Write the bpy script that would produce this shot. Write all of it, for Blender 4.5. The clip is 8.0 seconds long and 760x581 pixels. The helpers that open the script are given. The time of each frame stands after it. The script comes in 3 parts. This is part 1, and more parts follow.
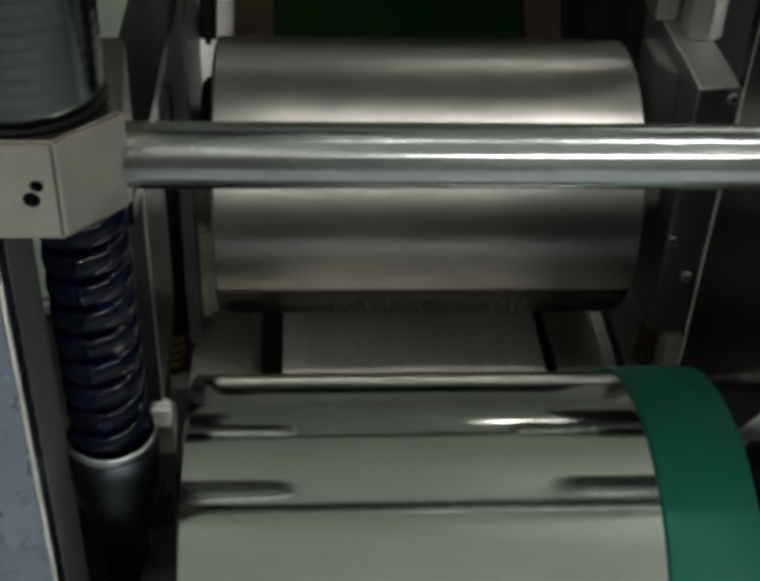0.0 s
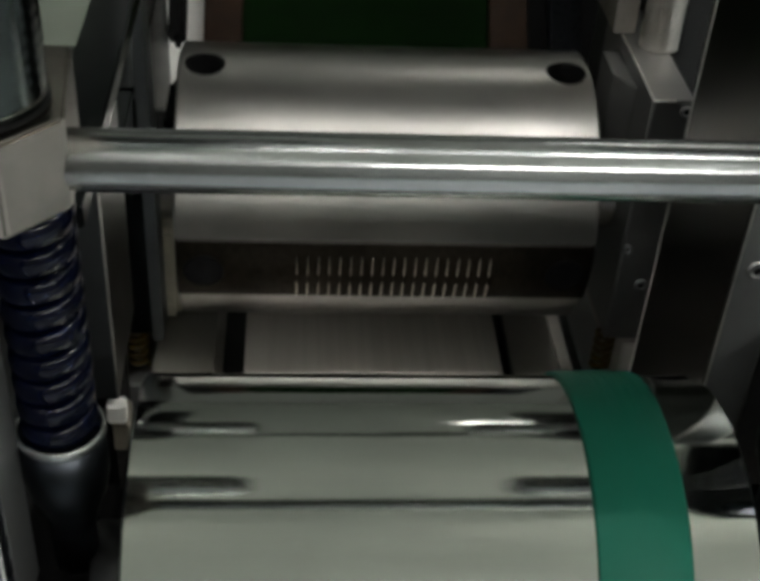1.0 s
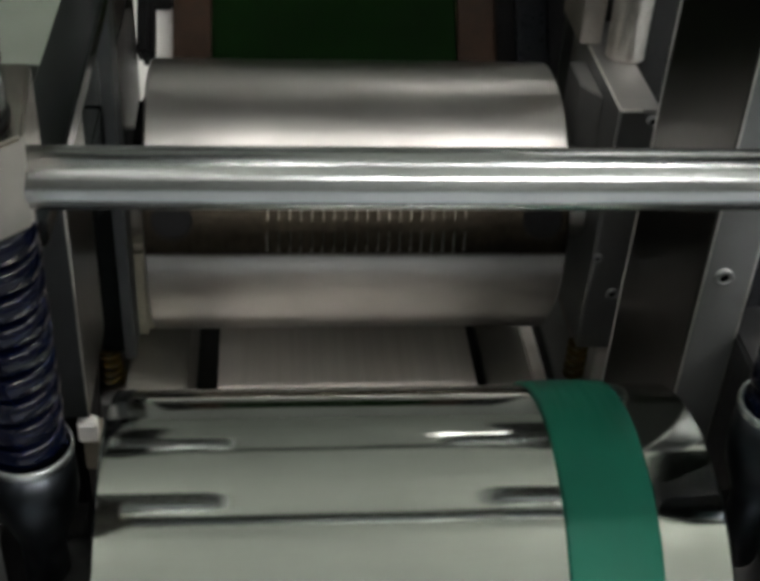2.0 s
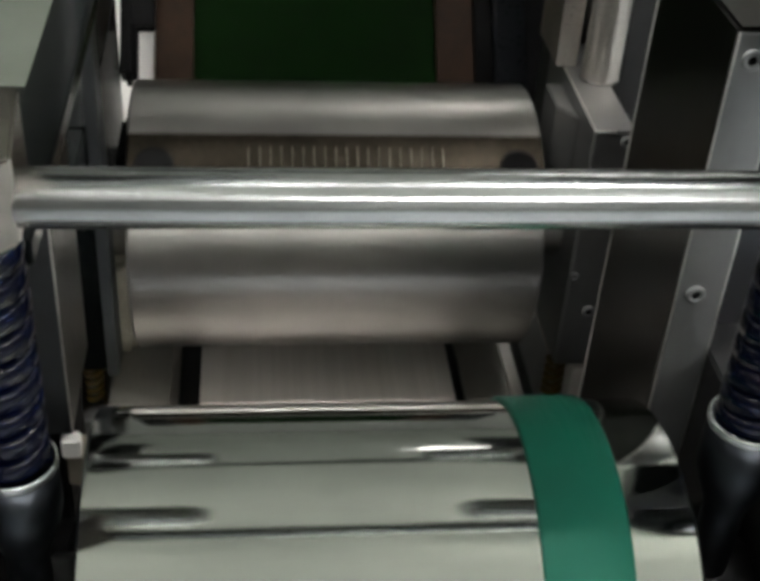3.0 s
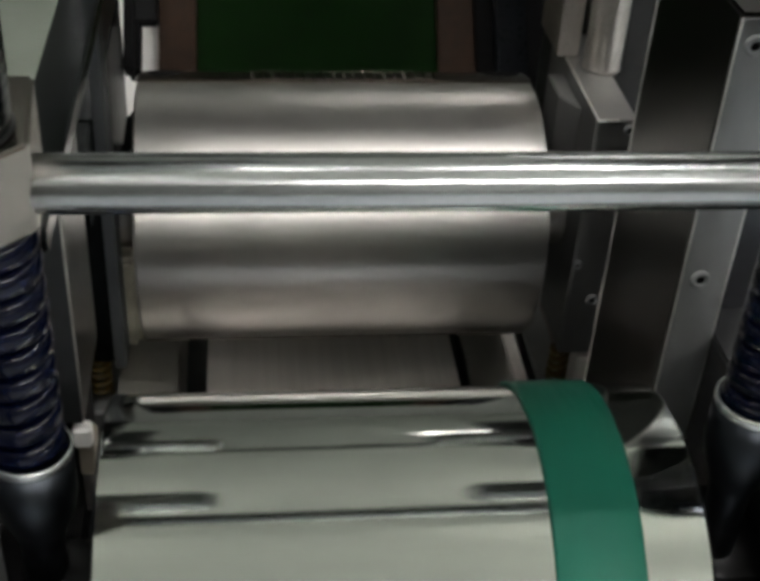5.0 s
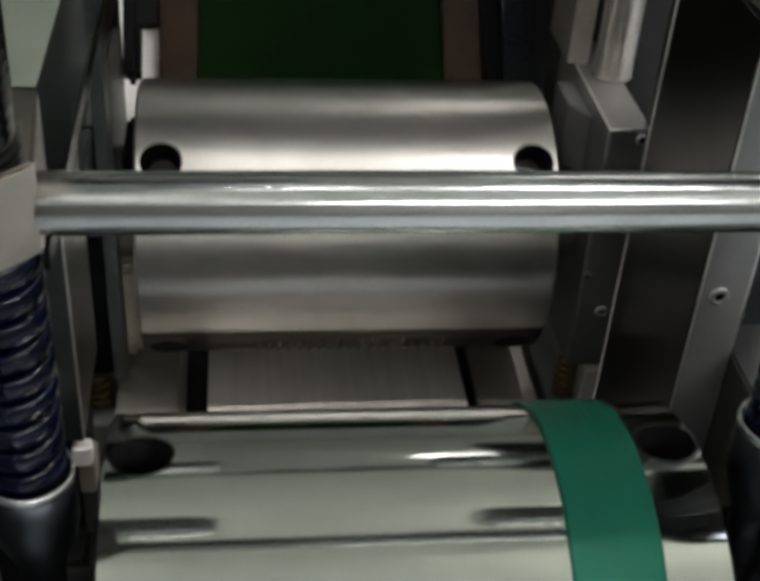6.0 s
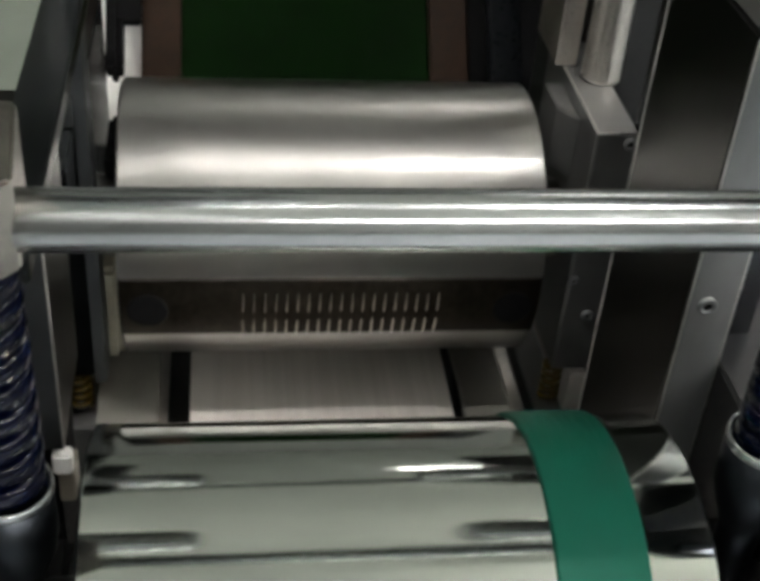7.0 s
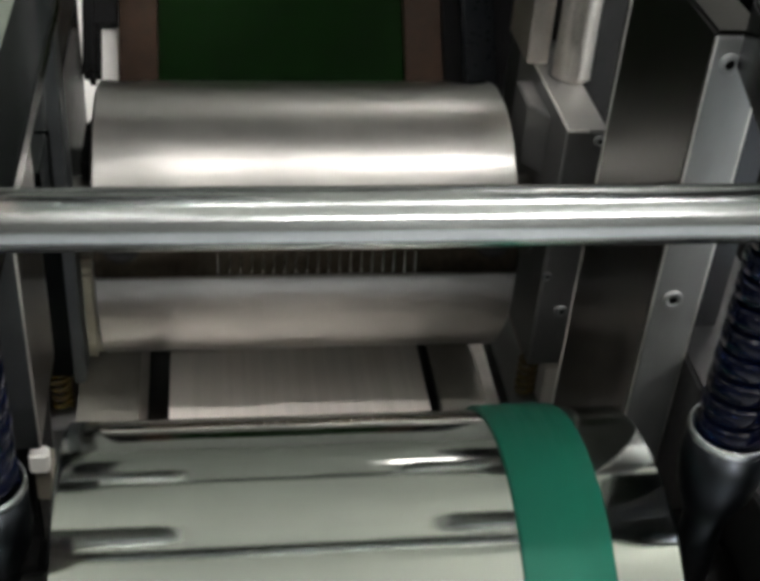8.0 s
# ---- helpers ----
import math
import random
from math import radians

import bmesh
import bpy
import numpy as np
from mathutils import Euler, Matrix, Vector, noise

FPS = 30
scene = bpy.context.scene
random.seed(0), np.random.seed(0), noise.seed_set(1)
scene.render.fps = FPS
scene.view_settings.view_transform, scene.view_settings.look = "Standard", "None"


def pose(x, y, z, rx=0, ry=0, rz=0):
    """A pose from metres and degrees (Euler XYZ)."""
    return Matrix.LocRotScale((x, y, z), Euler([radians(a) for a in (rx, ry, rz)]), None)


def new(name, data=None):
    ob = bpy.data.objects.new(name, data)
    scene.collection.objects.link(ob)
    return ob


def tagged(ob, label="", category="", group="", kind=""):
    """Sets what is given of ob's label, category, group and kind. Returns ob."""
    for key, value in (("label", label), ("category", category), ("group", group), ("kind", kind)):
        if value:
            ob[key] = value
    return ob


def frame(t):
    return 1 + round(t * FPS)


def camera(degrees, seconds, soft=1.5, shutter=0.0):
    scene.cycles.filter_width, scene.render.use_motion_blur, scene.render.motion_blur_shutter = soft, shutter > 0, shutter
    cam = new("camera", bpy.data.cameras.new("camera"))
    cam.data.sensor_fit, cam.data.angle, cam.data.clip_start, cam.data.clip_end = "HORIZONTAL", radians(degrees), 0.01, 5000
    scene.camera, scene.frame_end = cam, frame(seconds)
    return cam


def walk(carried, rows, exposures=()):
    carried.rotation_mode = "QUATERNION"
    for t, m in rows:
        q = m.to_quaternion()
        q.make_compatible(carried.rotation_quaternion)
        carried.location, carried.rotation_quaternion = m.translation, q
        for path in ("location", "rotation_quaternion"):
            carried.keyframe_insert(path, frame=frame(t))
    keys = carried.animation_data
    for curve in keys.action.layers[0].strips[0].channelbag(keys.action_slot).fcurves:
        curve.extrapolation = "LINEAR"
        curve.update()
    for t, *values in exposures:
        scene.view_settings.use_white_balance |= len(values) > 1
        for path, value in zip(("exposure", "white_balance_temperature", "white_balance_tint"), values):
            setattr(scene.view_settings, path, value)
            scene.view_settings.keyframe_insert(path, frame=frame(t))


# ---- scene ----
# The world origin is on the floor under the middle of the die roller; H is the height of the roller axes.
H = 1.05
cam = camera(34.54, 8.0, 4.4, 0.45)
# seconds, eye x, y, z (from the roller axis), yaw, pitch, roll
PATH = [
    (0.0, -0.0531, -0.4769, 0.2966, -4.60, -37.17, 2.56),
    (0.5, -0.0481, -0.4834, 0.3023, -5.30, -37.11, 3.88),
    (1.0, -0.0428, -0.4851, 0.3033, -5.51, -37.02, 3.98),
    (1.5, -0.0400, -0.4842, 0.3023, -6.00, -36.82, 3.67),
    (3.0, -0.0390, -0.4926, 0.3078, -7.57, -35.36, 4.10),
    (3.5, -0.0422, -0.4947, 0.3092, -7.79, -35.59, 4.20),
    (4.0, -0.0432, -0.4976, 0.3106, -7.48, -35.64, 3.76),
    (5.5, -0.0427, -0.4975, 0.3050, -7.89, -35.36, 3.76),
    (6.0, -0.0474, -0.4839, 0.3044, -8.15, -35.50, 4.16),
    (6.5, -0.0494, -0.4738, 0.3040, -8.20, -35.80, 4.83),
    (7.0, -0.0473, -0.4757, 0.3066, -9.15, -35.98, 5.05),
    (7.5, -0.0441, -0.4823, 0.3085, -9.78, -35.86, 4.89),
    (8.0, -0.0410, -0.4820, 0.3096, -9.64, -35.91, 4.65),
]
walk(cam, [(t, pose(x, y, z + H, 0, 0, yaw) @ pose(0, 0, 0, 90 + pitch) @ pose(0, 0, 0, 0, 0, roll))
           for t, x, y, z, yaw, pitch, roll in PATH], [(0.0, -0.57, 6500, 2), (0.6, -0.53, 6500, 4), (1.0, -0.45, 6500, 5), (1.7, -0.21, 6500, 7), (2.8, 0.28, 6500, 8), (3.5, 0.28, 6500, 9), (5.5, 0.06, 6500, 9), (7.0, 0.33, 6500, 8), (8.0, 0.47, 6500, 9)])

# ---- world and light ----
world = bpy.data.worlds.new("world")
scene.world = world
world.use_nodes = True
world.node_tree.nodes["Background"].inputs[0].default_value = (0.6, 0.7, 0.65, 1)
world.node_tree.nodes["Background"].inputs[1].default_value = 0.02
TUBE = 18.0


# ---- materials ----
def mat(name, color, rough=0.5, metal=0.0, grain=0.08, scale=60.0, stretch=(1, 1, 1), bump=0.0, dirt=0.15, emit=0.0, rvar=0.08, spec=0.5, ground=0.0):
    """Principled surface with grain and stains at two scales, in object space."""
    m = bpy.data.materials.new(name)
    m.use_nodes = True
    nt = m.node_tree
    b = nt.nodes["Principled BSDF"]
    co = nt.nodes.new("ShaderNodeTexCoord")
    mp = nt.nodes.new("ShaderNodeMapping")
    mp.inputs["Scale"].default_value = stretch
    nt.links.new(co.outputs["Object"], mp.inputs[0])
    n1 = nt.nodes.new("ShaderNodeTexNoise")
    n1.inputs["Scale"].default_value, n1.inputs["Detail"].default_value = scale * 8, 4
    nt.links.new(mp.outputs[0], n1.inputs["Vector"])
    n2 = nt.nodes.new("ShaderNodeTexNoise")
    n2.inputs["Scale"].default_value, n2.inputs["Detail"].default_value = scale, 5
    nt.links.new(co.outputs["Object"], n2.inputs["Vector"])
    def ramp(src, lo, hi):
        r = nt.nodes.new("ShaderNodeMapRange")
        r.inputs[1].default_value, r.inputs[2].default_value = 0.3, 0.7
        r.inputs[3].default_value, r.inputs[4].default_value = lo, hi
        nt.links.new(src.outputs[0], r.inputs[0])
        return r
    a, c = ramp(n1, 1 - grain, 1 + grain * 0.5), ramp(n2, 1 - dirt, 1.0)
    mul = nt.nodes.new("ShaderNodeMath")
    mul.operation = "MULTIPLY"
    nt.links.new(a.outputs[0], mul.inputs[0])
    nt.links.new(c.outputs[0], mul.inputs[1])
    sc = nt.nodes.new("ShaderNodeVectorMath")
    sc.operation = "SCALE"
    sc.inputs[0].default_value = color
    nt.links.new(mul.outputs[0], sc.inputs["Scale"])
    nt.links.new(sc.outputs[0], b.inputs["Base Color"])
    rr = ramp(n1, max(rough - rvar * rough * 2, 0.01), min(rough + rvar * rough * 2, 1))
    nt.links.new(rr.outputs[0], b.inputs["Roughness"])
    b.inputs["Metallic"].default_value = metal
    b.inputs["Specular IOR Level"].default_value = spec
    if ground:
        # turned on a lathe: the fine marks run round the x axis and draw the gloss out along it
        tg = nt.nodes.new("ShaderNodeTangent")
        tg.direction_type, tg.axis = "RADIAL", "X"
        nt.links.new(tg.outputs[0], b.inputs["Tangent"])
        b.inputs["Anisotropic"].default_value, b.inputs["Anisotropic Rotation"].default_value = ground, 0.25
    if bump:
        bp = nt.nodes.new("ShaderNodeBump")
        bp.inputs["Strength"].default_value, bp.inputs["Distance"].default_value = bump, 0.0004
        nt.links.new(n1.outputs[0], bp.inputs["Height"])
        nt.links.new(bp.outputs[0], b.inputs["Normal"])
    if emit:
        b.inputs["Emission Color"].default_value = (*color, 1)
        b.inputs["Emission Strength"].default_value = emit
    return m


CHROME = mat("polished_chrome", (0.44, 0.458, 0.43), 0.08, 1, 0.02, 40, (1, 6, 6), 0.0, 0.06)
BARSTEEL = mat("bar_chrome", (0.43, 0.445, 0.45), 0.24, 1, 0.04, 50, (0.3, 6, 6), 0.0, 0.08, 0.0, 0.03, ground=0.9)
STEEL = mat("ground_steel", (0.47, 0.457, 0.44), 0.35, 1, 0.04, 30, (0.08, 8, 8), 0.0, 0.2, 0.0, 0.03, ground=0.62)
ANVIL = mat("pale_steel", (0.62, 0.58, 0.55), 0.35, 1, 0.06, 50, (6, 1, 1), 0.0, 0.15)
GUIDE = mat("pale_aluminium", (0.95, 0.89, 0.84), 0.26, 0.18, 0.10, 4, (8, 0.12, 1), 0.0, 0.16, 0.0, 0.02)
BED = mat("dull_bed_steel", (0.36, 0.345, 0.31), 0.36, 0.5, 0.06, 30, (6, 0.4, 1), 0.0, 0.2, 0.0, 0.02)
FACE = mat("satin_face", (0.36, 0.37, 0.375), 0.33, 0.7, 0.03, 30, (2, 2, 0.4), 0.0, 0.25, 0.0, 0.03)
# FACE's finish in a darker tone, for the left rib and post face
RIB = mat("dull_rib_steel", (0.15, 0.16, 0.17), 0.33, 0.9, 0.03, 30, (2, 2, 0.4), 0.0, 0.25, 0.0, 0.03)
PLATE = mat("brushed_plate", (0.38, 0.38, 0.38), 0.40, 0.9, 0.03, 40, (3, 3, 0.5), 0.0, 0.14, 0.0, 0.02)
NICKEL = mat("nickel_block", (0.64, 0.60, 0.56), 0.32, 0.88, 0.10, 60, (1, 1, 4), 0.0, 0.2)
# warm tone holds the tan reflection on the cap's cut corner
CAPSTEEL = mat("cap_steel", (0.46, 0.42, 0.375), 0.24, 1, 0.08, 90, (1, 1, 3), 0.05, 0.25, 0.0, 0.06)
KNOB = mat("dark_chrome", (0.085, 0.10, 0.096), 0.2, 1, 0.05, 40, (1, 1, 1), 0.0, 0.1)
# the blue floor's reflection on the posts is put into this steel's colour
POST_STEEL = mat("steel_blue_reflection", (0.27, 0.30, 0.375), 0.28, 1, 0.03, 20, (1, 1, 1), 0.0, 0.12, 0.0, 0.03)
CUP = mat("blue_grey_cup", (0.03, 0.034, 0.04), 0.36, 1, 0.04, 30, (1, 1, 1), 0.0, 0.15)
# base colour lowered to hold the dark reflections on the left housing
DARKPLATE = mat("dark_reflecting_plate", (0.055, 0.062, 0.065), 0.24, 1, 0.02, 20, (3, 3, 0.5), 0.0, 0.2, 0.0, 0.0)
# pale colour for thin rods that draw the light caught on steel edges
EDGE_GLINT = mat("bright_edge_glint", (0.85, 0.84, 0.82), 0.4, 0.9, 0.1, 60, (1, 1, 1), 0.0, 0.3)
# polished column; the dark surroundings it mirrors are put into the colour
COLUMN = mat("column_dark_reflections", (0.022, 0.021, 0.018), 0.33, 1, 0.02, 20, (3, 3, 0.5), 0.0, 0.2, 0.0, 0.02)
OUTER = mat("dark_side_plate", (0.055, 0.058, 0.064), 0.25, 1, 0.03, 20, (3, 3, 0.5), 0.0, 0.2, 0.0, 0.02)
RAIL = mat("blue_black_rail", (0.010, 0.0115, 0.015), 0.3, 0, 0.1, 40, (1, 1, 1), 0.0, 0.2, spec=0.25)
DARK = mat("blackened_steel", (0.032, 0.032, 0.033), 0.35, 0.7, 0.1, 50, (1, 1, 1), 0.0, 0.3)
BLACK = mat("black_plastic", (0.005, 0.005, 0.0055), 0.75, 0, 0.2, 60, (1, 1, 1), 0.05, 0.2, spec=0.08)
KNIFE = mat("knife_pad_steel", (0.036, 0.030, 0.023), 0.36, 1, 0.25, 40, (1, 1, 1), 0.03, 0.4)
DIM_TOOTH = mat("dim_tooth_steel", (0.24, 0.22, 0.185), 0.2, 1, 0.05)
TOOTH = mat("tooth_steel", (0.34, 0.32, 0.285), 0.14, 1, 0.05)
SPRING = mat("blue_black_lacquer", (0.0008, 0.0018, 0.0095), 0.13, 0, 0.1, 60, (1, 1, 1), 0.0, 0.2, spec=0.2)
YELLOW = mat("yellow_lacquer", (0.10, 0.062, 0.004), 0.35, 0, 0.1, 80, (1, 1, 1), 0.02, 0.25)
TAPE = mat("green_tape", (0.003, 0.086, 0.055), 0.5, 0, 0.04, 20, (5, 0.3, 0.3), 0.0, 0.25, spec=0.2)
BELT = mat("green_belt", (0.002, 0.013, 0.0012), 0.75, 0, 0.2, 30, (1, 1, 1), 0.0, 0.4, spec=0.06)
COPPER = mat("brown_strip", (0.036, 0.019, 0.011), 0.6, 0, 0.2, 40, (1, 1, 1), 0.0, 0.5, spec=0.15)
PAINT = mat("grey_green_paint", (0.22, 0.245, 0.21), 0.5, 0, 0.04, 12, (1, 1, 1), 0.0, 0.15)
WHITE = mat("white_panel", (0.92, 0.91, 0.89), 0.5, 0, 0.03, 10, (1, 1, 1), 0.0, 0.05)
BEIGE = mat("beige_plastic", (0.60, 0.575, 0.46), 0.5, 0, 0.08, 40)
SENSOR = mat("sensor_plastic", (0.24, 0.215, 0.175), 0.5, 0, 0.08, 40)
DIM_SHEET = mat("grey_green_plastic", (0.10, 0.115, 0.095), 0.45, 0, 0.04, 12, (1, 1, 1), 0.0, 0.15)
WALL = mat("wall_paint", (0.42, 0.43, 0.41), 0.8, 0, 0.04, 2, (1, 1, 1), 0.0, 0.1)
CEIL = mat("ceiling_panel", (0.75, 0.77, 0.705), 0.85, 0, 0.04, 2, (1, 1, 1), 0.0, 0.08)
FLOOR = mat("floor_epoxy", (0.74, 0.78, 0.83), 0.3, 0, 0.08, 3, (1, 1, 1), 0.0, 0.15)
LAMP = mat("lamp_tube", (1.0, 0.965, 0.935), 0.5, 0, 0.0, 10, (1, 1, 1), 0.0, 0.0, TUBE)
LAMP_FILL = mat("fill_lamp_tube", (1.0, 0.965, 0.935), 0.5, 0, 0.0, 10, (1, 1, 1), 0.0, 0.0, TUBE * 8.0)
LAMP_BRIGHT = mat("bright_lamp_tube", (1.0, 0.965, 0.935), 0.5, 0, 0.0, 10, (1, 1, 1), 0.0, 0.0, TUBE * 4.2)


# ---- mesh helpers; all places are in metres from the middle of the die roller's axis ----
def box(bm, x0, x1, y0, y1, z0, z1, bevel=0.0008):
    vs = bmesh.ops.create_cube(bm, size=1)["verts"]
    for v in vs:
        v.co = Vector(((x0 + x1) / 2 + v.co.x * (x1 - x0), (y0 + y1) / 2 + v.co.y * (y1 - y0), (z0 + z1) / 2 + v.co.z * (z1 - z0)))
    if bevel:
        es = list({e for v in vs for e in v.link_edges})
        bmesh.ops.bevel(bm, geom=es, offset=bevel, segments=2, affect="EDGES")
    return bm


def lathe(bm, axis, center, profile, n=64):
    """Turned solid: profile is (along the axis, radius) from end to end."""
    c = Vector(center)
    rings = []
    for a, r in profile:
        ring = []
        for i in range(n):
            u, v = r * math.cos(2 * math.pi * i / n), r * math.sin(2 * math.pi * i / n)
            d = {"x": (a, u, v), "y": (v, a, u), "z": (u, v, a)}[axis]
            ring.append(bm.verts.new(c + Vector(d)))
        rings.append(ring)
    for p, q in zip(rings, rings[1:]):
        for i in range(n):
            f = bm.faces.new((p[i], p[(i + 1) % n], q[(i + 1) % n], q[i]))
            f.smooth = True
    bm.faces.new(rings[0][::-1])
    bm.faces.new(rings[-1])
    bmesh.ops.recalc_face_normals(bm, faces=bm.faces)
    return bm


def rod(bm, axis, center, a0, a1, r, n=40, edge=0.0006):
    return lathe(bm, axis, center, [(a0, r - edge), (a0 + edge, r), (a1 - edge, r), (a1, r - edge)], n)


def prism(bm, outline, z0, z1, bevel=0.0008):
    """Upright prism over an outline in plan."""
    lo = [bm.verts.new((x, y, z0)) for x, y in outline]
    hi = [bm.verts.new((x, y, z1)) for x, y in outline]
    bm.faces.new(lo[::-1])
    bm.faces.new(hi)
    n = len(lo)
    for i in range(n):
        bm.faces.new((lo[i], lo[(i + 1) % n], hi[(i + 1) % n], hi[i]))
    bmesh.ops.recalc_face_normals(bm, faces=bm.faces)
    bmesh.ops.bevel(bm, geom=list(bm.edges), offset=bevel, segments=2, affect="EDGES")
    return bm


def coil(bm, x, y, z0, z1, r, wide, high, turns, n=26):
    """Helical spring of thick oval wire."""
    total = int(turns * n)
    prev = None
    for i in range(total + 1):
        s = i / total
        a = 2 * math.pi * turns * s
        z = z0 + high / 2 + (z1 - z0 - high) * s
        ring = []
        for k in range(10):
            w = 2 * math.pi * k / 10
            cw, sw = math.cos(w), math.sin(w)
            cw, sw = math.copysign(abs(cw) ** 0.6, cw), math.copysign(abs(sw) ** 0.6, sw)
            rr = r - wide / 2 + cw * wide / 2
            ring.append(bm.verts.new((x + rr * math.cos(a), y + rr * math.sin(a), z + sw * high / 2)))
        if prev:
            for k in range(len(ring)):
                f = bm.faces.new((prev[k], prev[(k + 1) % 10], ring[(k + 1) % 10], ring[k]))
                f.smooth = True
        else:
            bm.faces.new(ring)
        prev = ring
    bm.faces.new(prev[::-1])
    bmesh.ops.recalc_face_normals(bm, faces=bm.faces)
    return bm


def thing(name, at, label, category, group="", kind=""):
    e = new(name)
    e.empty_display_size = 0.02
    e.location = (at[0], at[1], at[2] + H)
    e["at"] = at
    return tagged(e, label, category, group, kind)


def mesh_of(name, bm, material, at):
    bmesh.ops.translate(bm, verts=bm.verts, vec=-Vector(at))
    me = bpy.data.meshes.new(name)
    bm.to_mesh(me)
    bm.free()
    me.materials.append(material)
    return me


def part(name, bm, material, parent, label=""):
    """One mesh object under a thing or a part; its geometry is given in machine metres."""
    root = parent
    while root.parent:
        root = root.parent
    ob = new(name, mesh_of(name, bm, material, root["at"]))
    ob.parent = parent
    return tagged(ob, label)


def solid(name, bm, material, at, label, category, group="", kind=""):
    ob = new(name, mesh_of(name, bm, material, at))
    ob.location = (at[0], at[1], at[2] + H)
    return tagged(ob, label, category, group, kind)


def B():
    return bmesh.new()


def cut(ob, tools):
    """Cuts the tool solids (given in machine metres) out of a mesh and bakes the result."""
    root = ob
    while root.parent:
        root = root.parent
    made = []
    for bm in tools:
        t = new("cutter", mesh_of("cutter", bm, BLACK, root["at"] if "at" in root else Vector(ob.location) - Vector((0, 0, H))))
        t.matrix_world = Matrix.Translation(root.location)
        made.append(t)
        m = ob.modifiers.new("cut", "BOOLEAN")
        m.operation, m.object, m.solver, m.material_mode = "DIFFERENCE", t, "EXACT", "TRANSFER"
    dg = bpy.context.evaluated_depsgraph_get()
    dg.update()
    me = bpy.data.meshes.new_from_object(ob.evaluated_get(dg))
    ob.modifiers.clear()
    ob.data = me
    for t in made:
        bpy.data.objects.remove(t)
    for p in me.polygons:
        p.use_smooth = True
    me.set_sharp_from_angle(angle=radians(35))


# ---- the room ----
def slab(name, x0, x1, y0, y1, z0, z1, material, label):
    bm = B()
    box(bm, x0, x1, y0, y1, z0, z1, 0)
    return solid(name, bm, material, ((x0 + x1) / 2, (y0 + y1) / 2, z0), label, name.split("_")[0], "", "structure")


slab("floor", -4, 4, -4, 4, -H - 0.1, -H, FLOOR, "pale blue epoxy workshop floor")
slab("ceiling", -4, 4, -4, 4, 1.75, 1.85, CEIL, "pale greenish white workshop ceiling")
slab("wall_north", -4, 4, 4, 4.15, -H, 1.75, WALL, "pale painted workshop wall")
slab("wall_south", -4, 4, -4.15, -4, -H, 1.75, WALL, "pale painted workshop wall")
slab("wall_east", 4, 4.15, -4, 4, -H, 1.75, WALL, "pale painted workshop wall")
slab("wall_west", -4.15, -4, -4, 4, -H, 1.75, WALL, "pale painted workshop wall")


def ceiling_lamp(x, y, along, glow, half=0.6):
    """A hanging batten lamp with one lit tube, along x or y."""
    t = thing("ceiling_lamp", (x, y, 1.52), "white hanging batten lamp with a lit tube", "lamp", "ceiling lamps")
    w, d = (half + 0.02, 0.04) if along == "x" else (0.04, half + 0.02)
    bm = B()
    box(bm, x - w, x + w, y - d, y + d, 1.545, 1.575, 0.004)
    part("housing", bm, WHITE, t)
    bm = B()
    rod(bm, along, (x, y, 1.52), -half, half, 0.018, 20, 0.002)
    part("tube", bm, glow, t, "glowing white tube")
    for e in (-half * 0.66, half * 0.66):
        bm = B()
        rod(bm, "z", (x + (e if along == "x" else 0), y + (0 if along == "x" else e), 0), 1.575, 1.75, 0.004, 8)
        part("hanger", bm, DARK, t)


for lx, ly, al in ((-1.5, -1.6, "y"), (-1.5, 0.2, "y"), (1.5, -1.6, "y"), (1.5, 0.2, "y"), (0.95, 1.6, "x")):
    ceiling_lamp(lx, ly, al, LAMP)
for lx, ly in ((0.27, -2.50), (1.52, -2.50), (0.27, -2.58), (1.52, -2.58)):
    ceiling_lamp(lx, ly, "x", LAMP_BRIGHT)

# two added fill lamps brighten the guide plate, outside the chrome roller's reflections
for lx in (-0.70, 0.70):
    ceiling_lamp(lx, -0.36, "x", LAMP_FILL, 0.22)

# ---- machine base ----
base = thing("machine_cabinet", (0, 0.1, -0.30), "grey green painted steel machine cabinet with a dark top", "cabinet")
bm = B()
box(bm, -0.45, 0.45, -0.40, 0.95, -0.24, -0.21, 0.003)
part("top_plate", bm, DARK, base)
bm = B()
box(bm, -0.43, 0.43, -0.38, 0.93, -H + 0.02, -0.24, 0.004)
part("cabinet", bm, PAINT, base)
bm = B()
box(bm, -0.44, -0.135, 0.16, 0.94, -0.2098, -0.195, 0.004)
solid("side_tray", bm, PAINT, (-0.29, 0.55, -0.2098), "pale grey green painted tray on the machine base", "tray")
for fx in (-0.38, 0.38):
    for fy in (-0.33, 0.88):
        bm = B()
        rod(bm, "z", (fx, fy, 0), -H, -H + 0.02, 0.03, 20)
        part("foot", bm, BLACK, base)

# ---- rollers ----
RU, LU = 0.062, 0.09
RF, FY, FX0, FX1 = 0.0635, -0.2335, -0.0858, 0.0886


def ring_point(x, cy, r, deg):
    a = radians(deg)
    return Vector((x, cy - r * math.sin(a), r * math.cos(a)))


